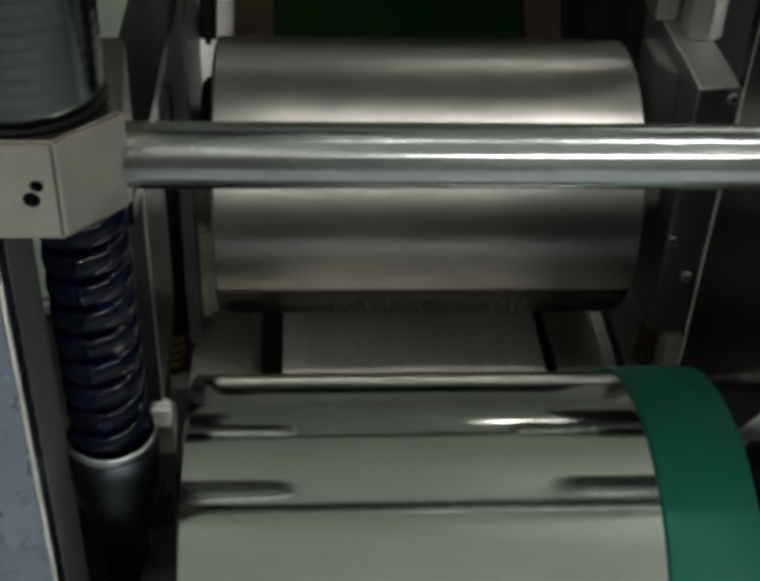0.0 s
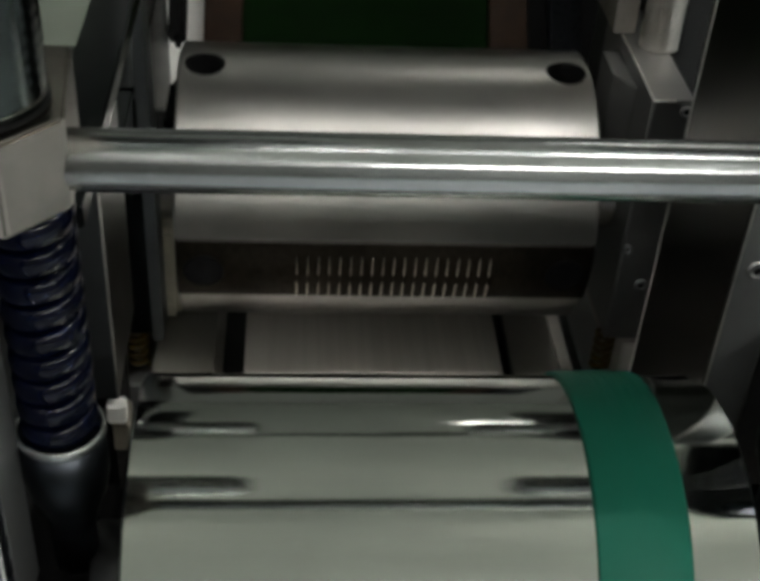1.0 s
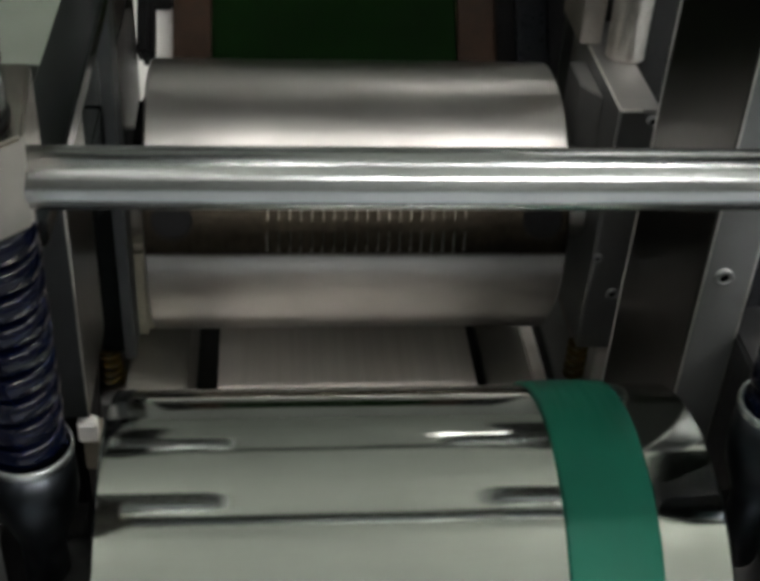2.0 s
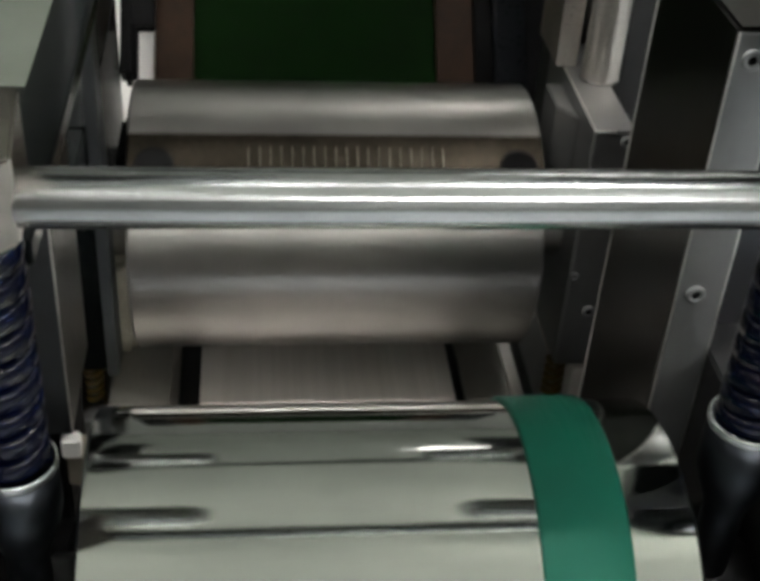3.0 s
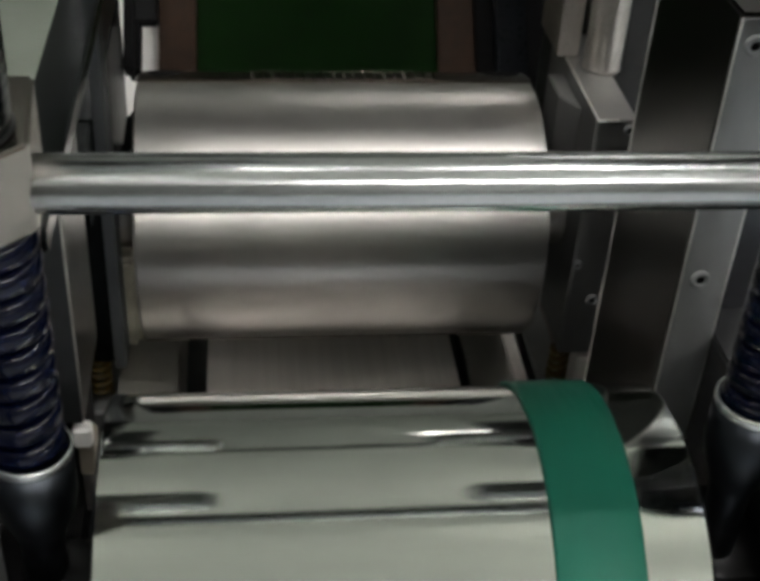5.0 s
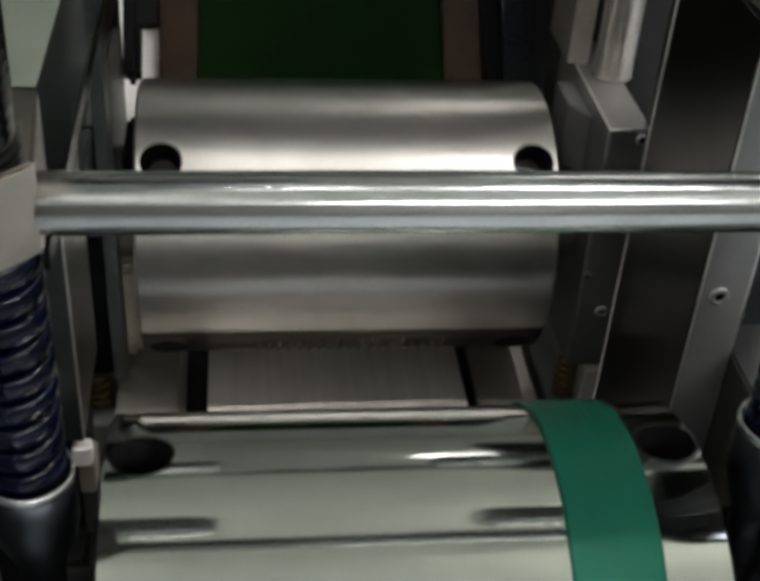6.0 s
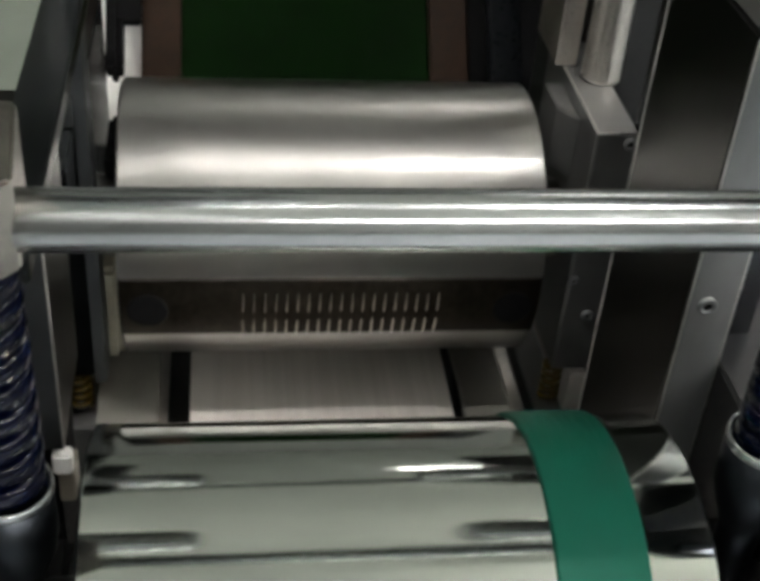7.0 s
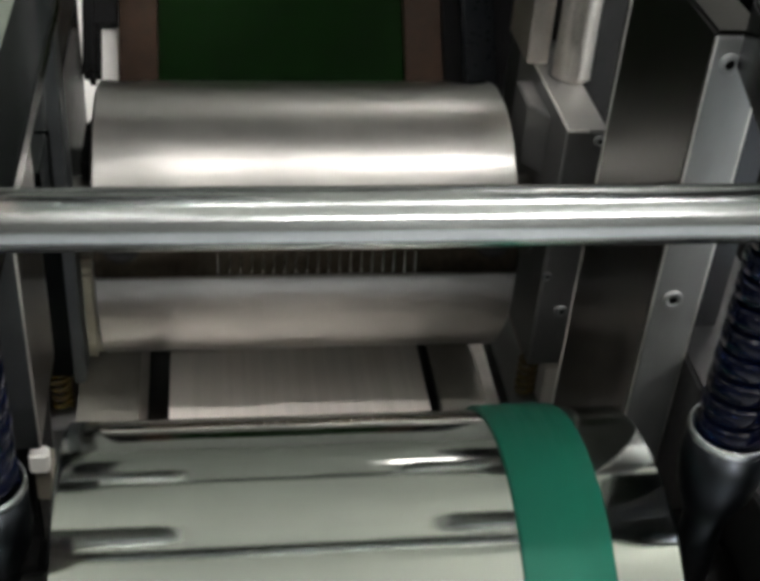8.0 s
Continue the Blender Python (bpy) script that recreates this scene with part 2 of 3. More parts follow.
def bore(x, cy, r, deg, radius, depth):
    """A round cutter that enters a roller at an angle (0 is up, positive towards the viewer)."""
    bm = B()
    lathe(bm, "z", (0, 0, 0), [(r - depth, radius), (r + 0.02, radius)], 32)
    bmesh.ops.rotate(bm, verts=bm.verts, cent=(0, 0, 0), matrix=Matrix.Rotation(radians(deg), 3, "X"))
    bmesh.ops.translate(bm, verts=bm.verts, vec=(x, cy, 0))
    return bm


def arc_pad(bm, x0, x1, r0, r1, a0, a1, n=14):
    rows = []
    for i in range(n + 1):
        a = a0 + (a1 - a0) * i / n
        rows.append([bm.verts.new(ring_point(x, 0, r, a)) for x, r in ((x0, r0), (x0, r1 - 0.0008), (x0 + 0.0008, r1), (x1 - 0.0008, r1), (x1, r1 - 0.0008), (x1, r0))])
    for p, q in zip(rows, rows[1:]):
        for k in range(5):
            bm.faces.new((p[k], p[k + 1], q[k + 1], q[k]))
        bm.faces.new((p[5], p[0], q[0], q[5]))
    bm.faces.new(rows[0])
    bm.faces.new(rows[-1][::-1])
    bmesh.ops.recalc_face_normals(bm, faces=bm.faces)
    return bm


die = thing("die_roller", (0, 0, 0), "ground steel die roller with two dark toothed knife pads", "roller")
bm = B()
lathe(bm, "x", (0, 0, 0), [(-LU, RU - 0.002), (-LU + 0.0012, RU), (LU - 0.0012, RU), (LU, RU - 0.002)], 160)
die_body = part("body", bm, STEEL, die)
cut(die_body, [bore(-0.0785, 0, RU, 0, 0.0088, 0.022), bore(0.0785, 0, RU, 0, 0.0088, 0.022)])
for sx in (-1, 1):
    bm = B()
    rod(bm, "x", (0, 0, 0), min(sx * LU, sx * 0.128), max(sx * LU, sx * 0.128), 0.019)
    part("journal", bm, STEEL, die)
    bm = B()
    rod(bm, "z", (sx * 0.0785, 0, 0), RU - 0.021, RU - 0.012, 0.0062, 20)
    part("set_screw", bm, DARK, die)
for lead in (-75, 106):
    # each pad carries two rows of teeth, one near its leading edge
    a0, a1 = lead - 29, lead
    bm = B()
    arc_pad(bm, -LU + 0.0003, LU - 0.0003, RU - 0.004, RU + 0.0007, a0, a1)
    pad = part("knife_pad", bm, KNIFE, die, "dark brown steel knife pad with two rows of teeth")
    # flat black discs stand for the shade inside the pad's holes
    for sx in (-0.078, 0.078):
        bm = B()
        lathe(bm, "z", (0, 0, 0), [(RU - 0.002, 0.0086), (RU + 0.0008, 0.0086), (RU + 0.0009, 0.0080)], 24)
        bmesh.ops.rotate(bm, verts=bm.verts, cent=(0, 0, 0), matrix=Matrix.Rotation(radians((a0 + a1) / 2), 3, "X"))
        bmesh.ops.translate(bm, verts=bm.verts, vec=(sx, 0, 0))
        part("pad_hole", bm, BLACK, pad)
    # the trailing row glints less; that weaker reflection is put into its colour
    for tooth_at, steel in ((lead - 5.5, TOOTH), (lead - 18.5, DIM_TOOTH)):
        for i in range(19):
            bm = B()
            x = -0.0383 + i * 0.00462
            arc_pad(bm, x - 0.00055, x + 0.00055, RU - 0.001, RU + 0.0017, tooth_at - 4.2, tooth_at + 4.2, 6)
            part("tooth", bm, steel, pad, "bright steel tooth" if steel is TOOTH else "steel tooth in a dimmer tone")

front = thing("chrome_roller", (0, FY, 0), "mirror polished chrome roller wrapped with a green tape band", "roller")
bm = B()
lathe(bm, "x", (0, FY, 0), [(FX0, RF - 0.0015), (FX0 + 0.001, RF), (FX1 - 0.002, RF), (FX1, RF - 0.003)], 192)
front_body = part("body", bm, CHROME, front)
cut(front_body, [bore(-0.0749, FY, RF, 0, 0.0094, 0.03), bore(0.0781, FY, RF, 0, 0.0094, 0.03)])
bm = B()
lathe(bm, "x", (0, FY, 0), [(0.0417, RF - 0.001), (0.0417, RF + 0.0009), (0.0424, RF + 0.0013), (0.0546, RF + 0.0016), (0.0668, RF + 0.0013), (0.0675, RF + 0.0009), (0.0675, RF - 0.001)], 128)
part("tape_band", bm, TAPE, front, "dull green adhesive tape band")
for x0, x1 in ((-0.100, FX0), (FX1, 0.122)):
    bm = B()
    rod(bm, "x", (0, FY, 0), x0, x1, 0.018)
    part("journal", bm, DARK, front)

# pale guide plates that lead under the die roller
guide = thing("guide_plate", (0, -0.10, -0.075), "pale pinkish brushed aluminium guide plate below the rollers", "plate")
bm = B()
box(bm, -0.0620, 0.0608, -0.150, 0.03, -0.0786, -0.0746, 0.0006)
part("bed", bm, GUIDE, guide)
bm = B()
box(bm, -0.0195, 0.0560, -0.150, -0.0355, -0.0745, -0.0736, 0.0003)
part("wear_strip", bm, GUIDE, guide)
for x0, x1 in ((-0.1040, -0.0720), (0.0662, 0.0945)):
    sp = thing("side_bed", ((x0 + x1) / 2, -0.06, -0.10), "dull steel side bed beside the guide plate", "plate", "side beds")
    bm = B()
    box(bm, x0, x1, -0.150, 0.03, -0.0794, -0.0749, 0.0006)
    part("bed", bm, BED, sp)
    # paler strip that puts the light along the bed's edge into colour
    bm = B()
    box(bm, x1 - (0.0040 if x0 < 0 else 0.0064), x1, -0.150, 0.03, -0.0748, -0.0734, 0.0003)
    part("edge_strip", bm, ANVIL, sp, "lit edge of the side bed, drawn as a bright strip")
    bm = B()
    box(bm, (x0 if x0 < 0 else 0.068), (-0.075 if x0 < 0 else x1), -0.145, 0.03, -0.2095, -0.0796, 0.0006)
    part("support", bm, DARK, sp)
bm = B()
box(bm, -0.0735, 0.0665, -0.145, 0.03, -0.2095, -0.0825, 0.0006)
part("support", bm, DARK, guide)

# ---- die station: housings, posts, springs ----
def bolt(parent, center, axis, r, h, material=None):
    """A socket screw head whose top looks along -y or +z."""
    material = material or FACE
    bm = B()
    if axis == "y":
        lathe(bm, "y", center, [(0.002, r), (-h * 0.8, r), (-h, r * 0.86), (-h, r * 0.5), (-h * 0.4, r * 0.45)], 24)
    else:
        lathe(bm, "z", center, [(-0.002, r), (h * 0.8, r), (h, r * 0.86), (h, r * 0.5), (h * 0.4, r * 0.45)], 24)
    b = part("bolt", bm, material, parent)
    # black plug that puts the shade inside the socket into colour
    bm = B()
    if axis == "y":
        rod(bm, "y", center, -h * 0.72, 0.001, r * 0.62, 6)
    else:
        rod(bm, "z", center, -0.001, h * 0.72, r * 0.62, 6)
    part("socket", bm, BLACK, b, "hex socket with its inner shade in black")


def die_station(s, xi, xo, y0, y1, px, pr, skin):
    """Bearing housing of the die roller with its screw post; s is the side."""
    t = thing("bearing_housing", (s * (xi + xo) / 2, 0, -0.06), "brushed steel bearing housing beside the die roller", "housing", "die station housings")
    bm = B()
    box(bm, *sorted((s * xi, s * xo)), y0, y1, -0.0605, 0.067)
    part("block", bm, skin, t)
    # highlights along the block's edges, drawn as thin pale rods
    if s > 0:
        bm = B()
        rod(bm, "z", (xo - 0.0003, y0 + 0.0003, 0), -0.060, 0.0665, 0.0006, 10, 0.0002)
        part("edge_glint", bm, EDGE_GLINT, t, "bright edge highlight")
        bm = B()
        rod(bm, "y", (xi + 0.0003, 0, 0.0667), y0, 0.022, 0.0007, 10, 0.0002)
        part("edge_glint", bm, EDGE_GLINT, t, "bright edge highlight")
        bm = B()
        rod(bm, "x", (0, y0 + 0.0003, 0.0667), xi + 0.0005, xi + 0.0095, 0.0008, 10, 0.0002)
        part("edge_glint", bm, EDGE_GLINT, t, "bright edge highlight")
        bm = B()
        rod(bm, "z", (xi, y0 + 0.0003, 0), -0.060, 0.0660, 0.0004, 10, 0.0001)
        part("edge_glint", bm, PLATE, t, "dim edge highlight")
    if s > 0:
        bolt(t, (xi + 0.002, y0, -0.008), "y", 0.0024, 0.0012)
        bolt(t, (xi + 0.012, y0, -0.028), "y", 0.003, 0.0014)
        bolt(t, (xi + 0.0145, y0, 0.0625), "y", 0.0026, 0.0016)
    bm = B()
    prof = [(0.0672, pr + 0.0001), (0.0690, pr + 0.0001)]
    z = 0.0695
    while z < 0.20:
        prof += [(z, pr), (z + 0.0009, pr - 0.00022)]
        z += 0.0018
    prof += [(0.205, pr)]
    lathe(bm, "z", (s * px, 0.0115, 0), prof, 40)
    part("screw_post", bm, NICKEL if s > 0 else PLATE, t, "bright finely threaded steel post")
    if s > 0:
        p = thing("side_post", (s * 0.14, 0.085, -0.21), "dark brushed steel side post of the die station", "post", "die station posts")
        bm = B()
        box(bm, *sorted((s * (xo + 0.0005), s * 0.160)), 0.03, 0.14, -0.2095, 0.150)
        part("column", bm, DARK, p)
    q = thing("lower_housing", (s * 0.1125, 0, -0.21), "pale steel lower bearing housing under yellow springs", "housing", "anvil housings")
    # the right cheek's bright reflection is put into a pale colour
    bm = B()
    box(bm, *sorted((s * 0.1190, s * 0.1268)), -0.0405, 0.05, -0.2095, -0.0640)
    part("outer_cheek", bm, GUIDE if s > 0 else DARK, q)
    bm = B()
    box(bm, *sorted((s * 0.1045, s * 0.1188)), -0.045, 0.05, -0.2095, -0.088)
    part("block", bm, PLATE, q)
    bm = B()
    coil(bm, s * 0.1125, -0.031, -0.088, -0.0605, 0.0052, 0.0022, 0.0026, 5.2)
    solid("yellow_spring", bm, YELLOW, (s * 0.1125, -0.031, -0.088), "small yellow lacquered die spring between the housings", "spring", "yellow springs")
    return t


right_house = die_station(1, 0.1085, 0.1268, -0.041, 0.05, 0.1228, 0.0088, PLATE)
# clamp on the inner side of the right housing
bm = B()
prism(bm, [(0.1005, -0.004), (0.1083, -0.016), (0.1083, 0.020), (0.1005, 0.020)], 0.030, 0.060, 0.0006)
part("clamp_lip", bm, PLATE, right_house)
bm = B()
box(bm, 0.1045, 0.1145, 0.0225, 0.06, 0.0672, 0.15, 0.0006)
part("upper_clamp", bm, NICKEL, right_house)
# pair of the right housing; dark reflections from above are in its colour
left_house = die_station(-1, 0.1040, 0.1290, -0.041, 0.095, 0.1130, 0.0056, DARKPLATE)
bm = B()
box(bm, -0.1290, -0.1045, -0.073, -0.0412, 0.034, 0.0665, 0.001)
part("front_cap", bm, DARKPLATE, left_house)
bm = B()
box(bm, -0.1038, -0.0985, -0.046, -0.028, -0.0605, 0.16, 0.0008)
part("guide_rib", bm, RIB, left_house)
bm = B()
box(bm, -0.1165, -0.1042, 0.018, 0.09, 0.0672, 0.16, 0.0008)
part("rear_clamp", bm, DARK, left_house)
bm = B()
box(bm, -0.1130, -0.1120, -0.0440, 0.012, 0.0667, 0.0676, 0.0002)
part("seam_strip", bm, DARK, left_house, "dark seam strip")
flange = thing("bearing_flange", (-0.100, 0.0, -0.075), "pale cream bearing flange beside the die roller end", "flange")
bm = B()
box(bm, -0.1036, -0.0935, -0.012, 0.03, -0.0748, -0.022, 0.003)
part("body", bm, BEIGE, flange)
bm = B()
box(bm, -0.0984, -0.0912, 0.000, 0.040, -0.0218, 0.030, 0.002)
part("cap", bm, BLACK, flange, "black bearing cap")


# ---- front station: posts, caps, springs, crossbar ----
def front_station(s, inner, outer):
    t = thing("rear_post", (s * (inner + outer) / 2, -0.11, -0.21), "brushed steel rear post of the front station", "post", "front station posts")
    bm = B()
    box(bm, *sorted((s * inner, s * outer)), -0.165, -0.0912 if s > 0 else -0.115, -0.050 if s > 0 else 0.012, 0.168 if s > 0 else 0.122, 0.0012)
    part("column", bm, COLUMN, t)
    # thin lighter skin that puts the post's lit front into colour
    bm = B()
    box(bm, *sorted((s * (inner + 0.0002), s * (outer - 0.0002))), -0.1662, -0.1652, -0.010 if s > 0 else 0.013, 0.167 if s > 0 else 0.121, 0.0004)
    part("lit_face", bm, FACE if s > 0 else RIB, t, "brushed steel front face in a lit tone")
    bm = B()
    box(bm, *sorted((s * (inner + 0.004), s * outer)), -0.160, -0.116, -0.2095, -0.0502 if s > 0 else 0.0118, 0.0012)
    part("foot", bm, BLACK, t)
    if s > 0:
        bm = B()
        rod(bm, "z", (0.1223, -0.1656, 0), -0.010, 0.167, 0.0007, 10, 0.0002)
        part("edge_glint", bm, EDGE_GLINT, t, "bright edge highlight")
        bm = B()
        rod(bm, "z", (0.1062, -0.1656, 0), -0.010, 0.167, 0.0004, 10, 0.0002)
        part("edge_glint", bm, EDGE_GLINT, t, "bright edge highlight")
        bm = B()
        rod(bm, "z", (0.1063, -0.0915, 0), -0.049, 0.167, 0.0006, 10, 0.0002)
        part("edge_glint", bm, EDGE_GLINT, t, "bright edge highlight")
        bolt(t, (0.1125, -0.1664, 0.072), "y", 0.0034, 0.0012)
        bolt(t, (0.1115, -0.1664, 0.1585), "y", 0.0034, 0.0012)
    else:
        bm = B()
        rod(bm, "z", (-0.1004, -0.1656, 0), 0.013, 0.121, 0.0004, 10, 0.0002)
        part("edge_glint", bm, EDGE_GLINT, t, "bright edge highlight")
    # bearing housing with the spring cup
    if s > 0:
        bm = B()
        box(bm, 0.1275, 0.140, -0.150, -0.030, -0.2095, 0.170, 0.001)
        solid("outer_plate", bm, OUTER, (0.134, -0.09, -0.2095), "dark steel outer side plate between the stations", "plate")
    cx, lift = (-0.1042, 0.004) if s < 0 else (0.1066, 0.015)
    hs = thing("spring_housing", (cx, FY, -0.21), "dark steel roller housing with a bright spring cup", "housing", "spring housings")
    bm = B()
    box(bm, *sorted((s * 0.0940, s * 0.122)), FY - 0.026, FY + 0.03, -0.2095, 0.012, 0.002)
    part("block", bm, BLACK, hs)
    bm = B()
    lathe(bm, "z", (cx, -0.236, 0), [(0.010, 0.0064), (0.026 + lift, 0.0064), (0.033 + lift, 0.0085), (0.040 + lift, 0.0112), (0.046 + lift, 0.0122), (0.0615 + lift, 0.0122), (0.0615 + lift, 0.0114)], 48)
    part("spring_cup", bm, CUP, hs, "dark blue grey spring cup")
    bm = B()
    lathe(bm, "z", (cx, -0.236, 0), [(0.0565 + lift, 0.0114), (0.0616 + lift, 0.0124), (0.0628 + lift, 0.0124), (0.0634 + lift, 0.0120), (0.0634 + lift, 0.0114), (0.0565 + lift, 0.0113)], 48)
    part("cup_lip", bm, BARSTEEL, hs, "bright polished cup lip")
    bm = B()
    coil(bm, cx, -0.236, 0.0565 + lift, 0.1588, 0.0107, 0.0046, 0.0070, 11.6 - lift * 110, 30)
    solid("coil_spring", bm, SPRING, (cx, -0.236, 0.0565 + lift), "thick dark blue lacquered coil spring", "spring", "coil springs")
    bm = B()
    rod(bm, "z", (cx, -0.236, 0), 0.0565 + lift, 0.1588, 0.0058, 24)
    solid("spring_pin", bm, DARK, (cx, -0.236, 0.0565 + lift), "dark steel guide pin inside the spring", "pin", "spring pins")
    cap = thing("cap_block", (cx, -0.23, 0.1590), "nickel plated cap block with a cut corner above the spring", "block", "cap blocks")
    bm = B()
    if s < 0:
        outline = [(-0.1250, -0.2795), (-0.0986, -0.2795), (-0.0872, -0.2676), (-0.0905, -0.2350), (-0.1250, -0.2350)]
    else:
        outline = [(0.1350, -0.2807), (0.1138, -0.2807), (0.1005, -0.2675), (0.1005, -0.2250), (0.1120, -0.1700), (0.1350, -0.1700)]
    prism(bm, outline if s < 0 else outline[::-1], 0.1590, 0.1808)
    # a matching pair; the right block's darker look is put into its colour
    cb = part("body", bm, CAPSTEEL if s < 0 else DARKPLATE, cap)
    if s < 0:
        h1, h2 = B(), B()
        rod(h1, "y", (-0.1027, 0, 0.1713), -0.30, -0.274, 0.0013, 16, 0.0001)
        rod(h2, "y", (-0.1040, 0, 0.1683), -0.30, -0.274, 0.0017, 16, 0.0001)
        cut(cb, [h1, h2])
    rx, ry, rr = (-0.1069, -0.2615, 0.0158) if s < 0 else (0.1195, -0.2560, 0.0150)
    kn = thing("cylinder_rod", (rx, ry, 0.1810), "tall ribbed dark chrome cylinder rod on the cap block", "rod", "cylinder rods")
    bm = B()
    rod(bm, "z", (rx, ry, 0), 0.1810, 0.1820, rr + 0.0004, 48)
    part("flange", bm, DARK, kn)
    bm = B()
    prof, z = [(0.1821, rr - 0.0003), (0.1845, rr)], 0.185
    while z < 0.25:
        prof += [(z + 0.0030 * k / 6, rr + 0.00003 * math.cos(2 * math.pi * k / 6)) for k in range(6)]
        z += 0.0030
    prof += [(0.255, rr), (0.90, rr)]
    lathe(bm, "z", (rx, ry, 0), prof, 64)
    part("tube", bm, KNOB, kn)
    fp = thing("front_post", (s * 0.14, -0.262, -0.21), "satin steel front post with a bright edge highlight", "post", "front station front posts")
    bm = B()
    box(bm, *sorted((s * 0.1150, s * 0.165)), -0.272, -0.2635, -0.2095, 0.1588, 0.001)
    part("face_plate", bm, POST_STEEL, fp)
    bm = B()
    rod(bm, "z", (s * 0.1153, -0.2717, 0), -0.2090, 0.1583, 0.0007, 10, 0.0002)
    part("edge_glint", bm, EDGE_GLINT, fp, "bright edge highlight")
    if s < 0:
        bm = B()
        box(bm, -0.1224, -0.1152, -0.2634, -0.240, -0.2095, 0.1588, 0.0008)
        part("inner_cheek", bm, FACE, fp, "satin grey inner cheek")
    bm = B()
    box(bm, *sorted((s * 0.1225, s * 0.165)), -0.2632, -0.05 if s > 0 else -0.215, -0.2095, 0.0470 if s > 0 else 0.1588, 0.001)
    part("side_cheek", bm, DARK, fp)


front_station(-1, 0.1002, 0.1225)
front_station(1, 0.1060, 0.1225)
bm = B()
rod(bm, "x", (0, -0.2620, 0.1677), -0.0892, 0.1020, 0.0068, 64)
solid("cross_bar", bm, BARSTEEL, (0, -0.2620, 0.1677), "polished chrome round cross bar between the cap blocks", "bar")

# narrow tie bar that runs back from the rear post to the guide rib
tie = thing("tie_bar", (-0.104, -0.10, 0.1222), "dark polished tie bar running back from the rear post", "bar")
bm = B()
box(bm, -0.1090, -0.0945, -0.2220, -0.0465, 0.1222, 0.1302, 0.0008)
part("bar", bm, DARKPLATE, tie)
# stub arms above the rollers, seen only in the polished surfaces below them
for s in (-1, 1):
    for ay, az, ar, name in ((-0.2216, 0.266, 0.024, "front"), (-0.010, 0.272, 0.026, "rear")):
        arm = thing("stub_arm", (s * 0.11, ay, az), "dark chrome round stub arm above the %s roller" % ("chrome" if name == "front" else "die"), "arm", "stub arms")
        bm = B()
        x0, x1 = sorted((s * 0.056, s * 0.150))
        e = 0.010
        lathe(bm, "x", (0, ay, az), [(x0, ar - e if s > 0 else ar), (x0 + e * 0.3, ar - e * 0.3 if s > 0 else ar), (x0 + e, ar), (x1 - e, ar), (x1 - e * 0.3, ar if s > 0 else ar - e * 0.3), (x1, ar if s > 0 else ar - e)], 48)
        part("barrel", bm, BARSTEEL, arm)
        if name == "front":
            bm = B()
            box(bm, *sorted((s * 0.126, s * 0.134)), ay - 0.012, ay + 0.012, 0.1810, az - ar + 0.002, 0.001)
            part("bracket", bm, DARK, arm)

sb = thing("sensor_block", (-0.100, -0.166, -0.0126), "small white and beige sensor block below the post", "sensor")
bm = B()
box(bm, -0.1048, -0.0982, -0.1665, -0.1606, 0.0012, 0.0100, 0.0008)
part("head", bm, WHITE, sb)
bm = B()
box(bm, -0.1035, -0.0980, -0.1655, -0.152, -0.0126, 0.0006, 0.0006)
part("foot", bm, SENSOR, sb)

# ---- behind the die roller ----
INCLINE = Matrix.Rotation(radians(46), 3, "X")


def inclined(x0, x1, u0, u1, v0, v1, bevel=0.001):
    """A bar along the conveyor's slope: u runs up the slope, v stands off it."""
    bm = B()
    box(bm, x0, x1, u0, u1, v0, v1, bevel)
    bmesh.ops.rotate(bm, verts=bm.verts, cent=(0, 0, 0), matrix=INCLINE)
    bmesh.ops.translate(bm, verts=bm.verts, vec=(0, 0.105, -0.005))
    return bm


conv = thing("inclined_conveyor", (0, 0.105, -0.005), "dark green inclined belt conveyor with brown edges and black rails", "conveyor")
part("belt", inclined(-0.0675, 0.0655, 0, 0.20, -0.004, 0), BELT, conv)
part("edge_strip", inclined(-0.0880, -0.0677, 0, 0.20, -0.004, 0.004), COPPER, conv, "dull brown edge strip")
part("edge_strip", inclined(0.0657, 0.0865, 0, 0.20, -0.004, 0.004), COPPER, conv, "dull brown edge strip")
part("inner_rail", inclined(0.0867, 0.0973, -0.01, 0.20, -0.010, 0.006), BLACK, conv, "black inner rail")
part("rail", inclined(-0.1060, -0.0972, 0.018, 0.20, -0.004, 0.016, 0.003), BLACK, conv, "black side rail")
part("rail", inclined(0.0975, 0.1150, -0.02, 0.20, -0.012, 0.010), RAIL, conv, "blue black side rail")
part("cross_tie", inclined(-0.1060, -0.0878, 0.046, 0.20, 0.006, 0.014), BLACK, conv, "black cover strip")
for fx in (-0.101, 0.106):
    bm = B()
    box(bm, fx - 0.005, fx + 0.008, 0.19, 0.215, -0.2095, 0.075, 0.001)
    part("leg", bm, DARK, conv)
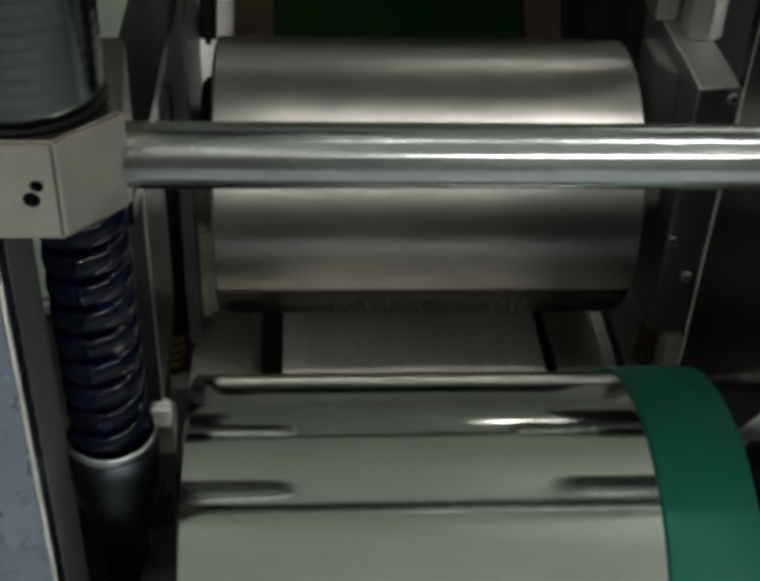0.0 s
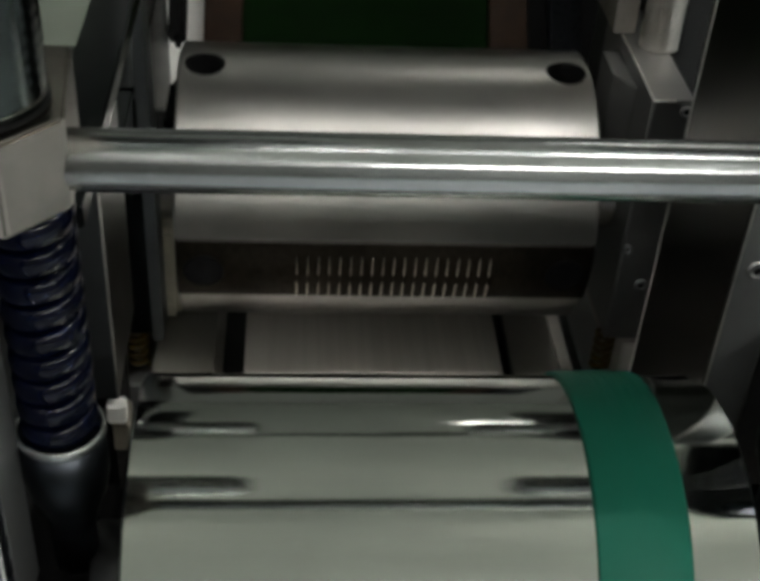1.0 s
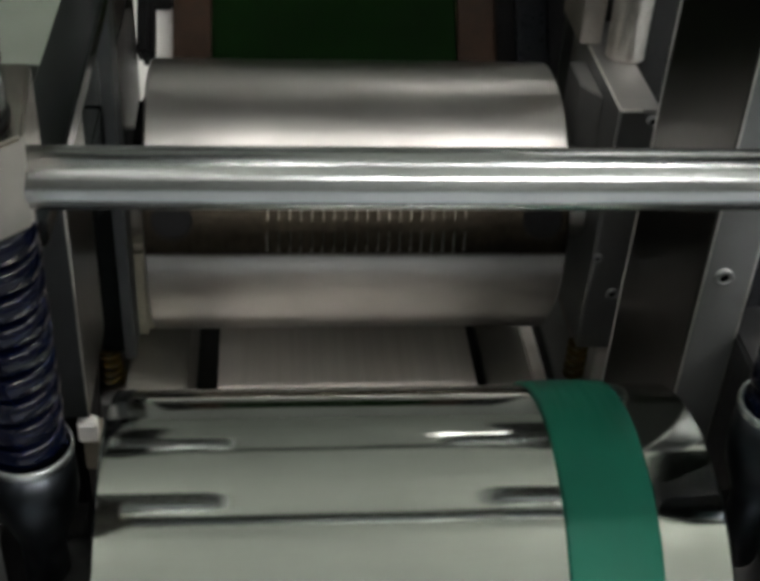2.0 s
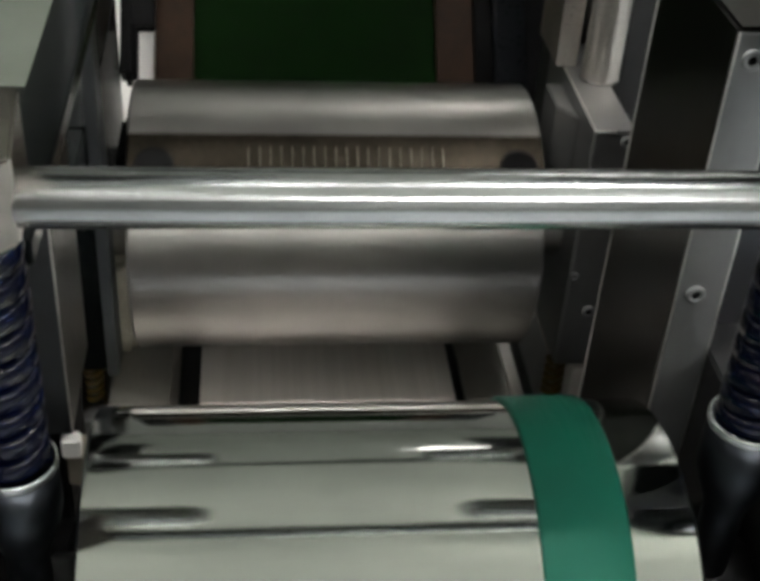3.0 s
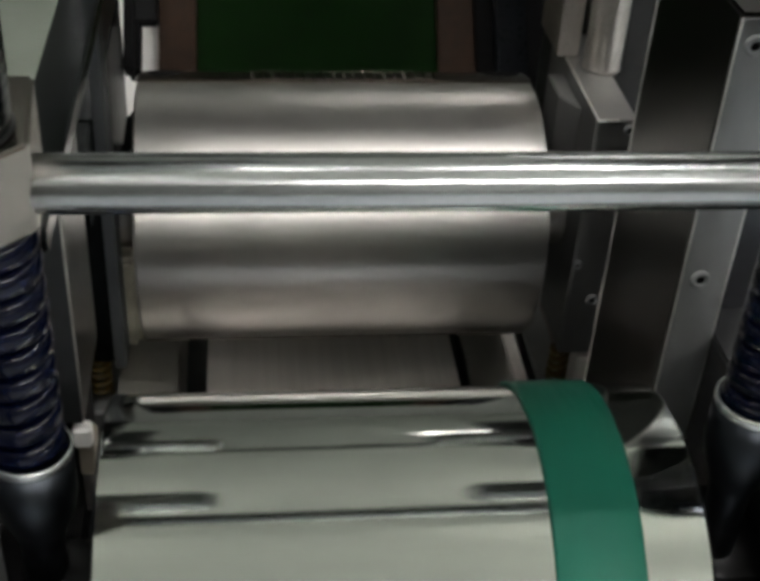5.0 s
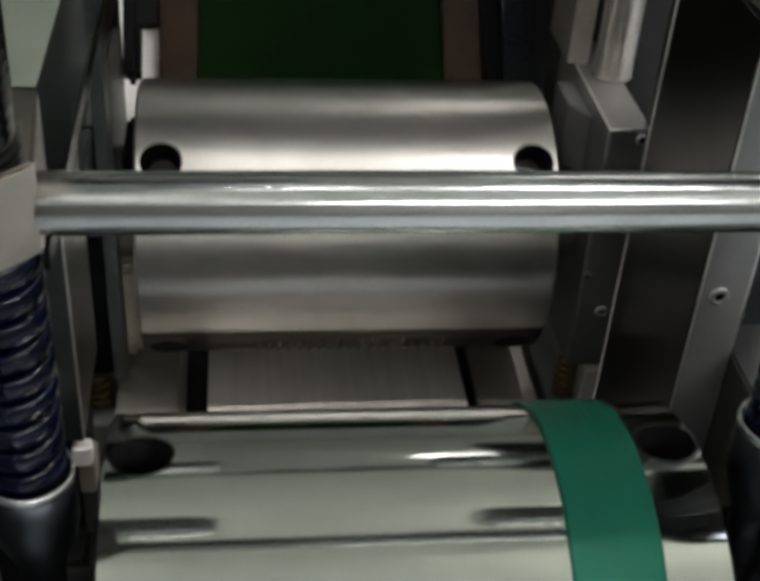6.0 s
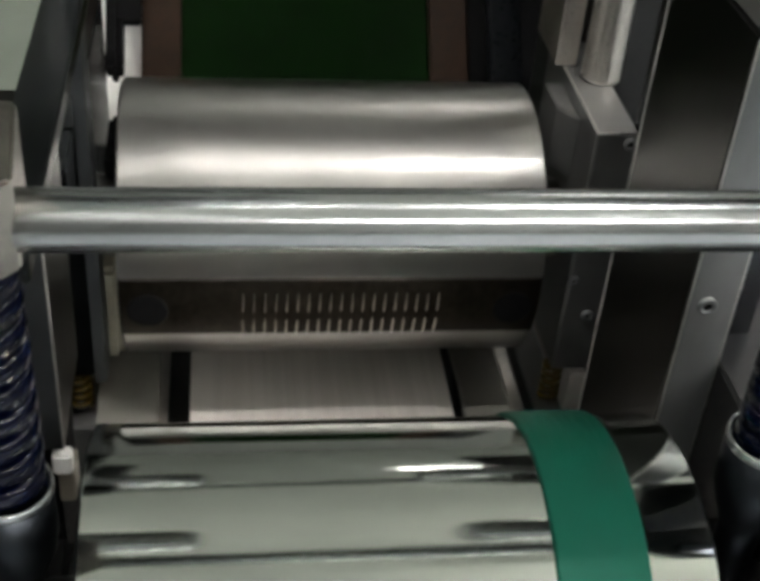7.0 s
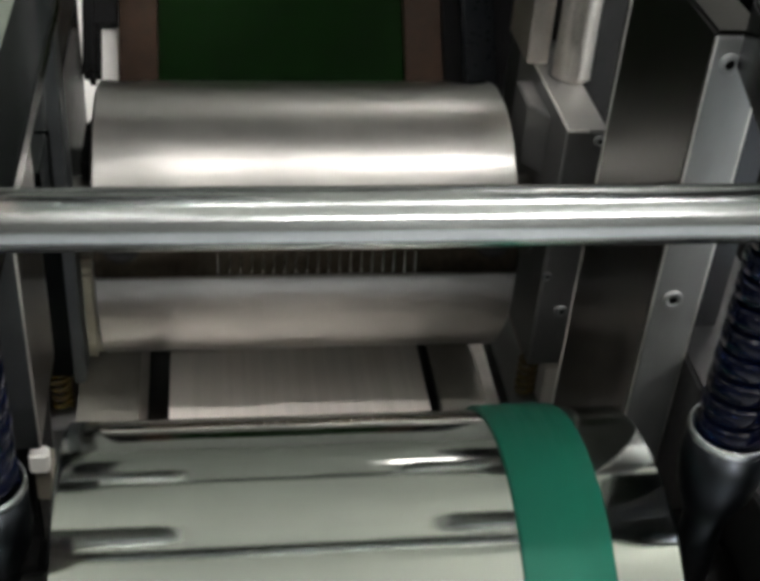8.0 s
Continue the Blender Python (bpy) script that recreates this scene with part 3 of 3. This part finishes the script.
for sx in (-1, 1):
    st = thing("guard_strut", (sx * 0.115, -0.05, 0.28), "dark chrome guard strut leaning back above the die station", "strut", "guard struts")
    bm = B()
    rod(bm, "y", (0, 0, 0), 0, 1.15, 0.017, 32)
    bmesh.ops.rotate(bm, verts=bm.verts, cent=(0, 0, 0), matrix=INCLINE)
    bmesh.ops.translate(bm, verts=bm.verts, vec=(sx * 0.115, -0.05, 0.28))
    part("tube", bm, KNOB, st)
    bm = B()
    box(bm, *sorted((sx * 0.098, sx * 0.150)), -0.066, 0.13, 0.262, 0.28, 0.003)
    part("foot_bracket", bm, DARK, st)
    if sx < 0:
        bm = B()
        box(bm, -0.1288, -0.120, 0.07, 0.0945, 0.0672, 0.2618, 0.001)
        part("leg", bm, DARK, st)
# unseen sheet, added to darken what the top of the die roller mirrors
bm = B()
box(bm, -0.0975, 0.0975, 0.03, 0.76, -0.002, 0.002, 0.0008)
bmesh.ops.rotate(bm, verts=bm.verts, cent=(0, 0, 0), matrix=INCLINE)
bmesh.ops.translate(bm, verts=bm.verts, vec=(0, -0.05, 0.28))
solid("dimming_sheet", bm, DIM_SHEET, (0, 0.2, 0.30), "unseen grey green sheet between the struts, added to dim the die roller", "machine guard")
bm = B()
box(bm, -0.130, -0.088, 0.10, 0.19, -0.0035, 0.0005, 0.0005)
bmesh.ops.rotate(bm, verts=bm.verts, cent=(-0.11, 0.10, 0), matrix=Matrix.Rotation(radians(38), 3, "X"))
bmesh.ops.translate(bm, verts=bm.verts, vec=(0, 0, -0.02))
solid("white_chute", bm, WHITE, (-0.11, 0.14, -0.02), "white sloping chute plate beside the belt drum", "chute")
bm = B()
box(bm, 0.118, 0.44, 0.20, 0.94, -0.2095, 0.06, 0.004)
solid("rear_cover", bm, BLACK, (0.28, 0.63, -0.2095), "black cover box behind the die station", "cover")


def motions():
    steps = [i * 0.25 for i in range(33)]

    def turn(t):
        """Degrees turned since 3.5 s; the drive slows slightly after 3.75 s."""
        return 151.1 * (t - 3.5) if t <= 3.75 else 37.775 + 149.2 * (t - 3.75)

    walk(die, [(t, pose(0, 0, H, 383.6 + turn(t))) for t in steps])
    walk(front, [(t, pose(0, FY, H, -19.6 + turn(t))) for t in steps])


motions()
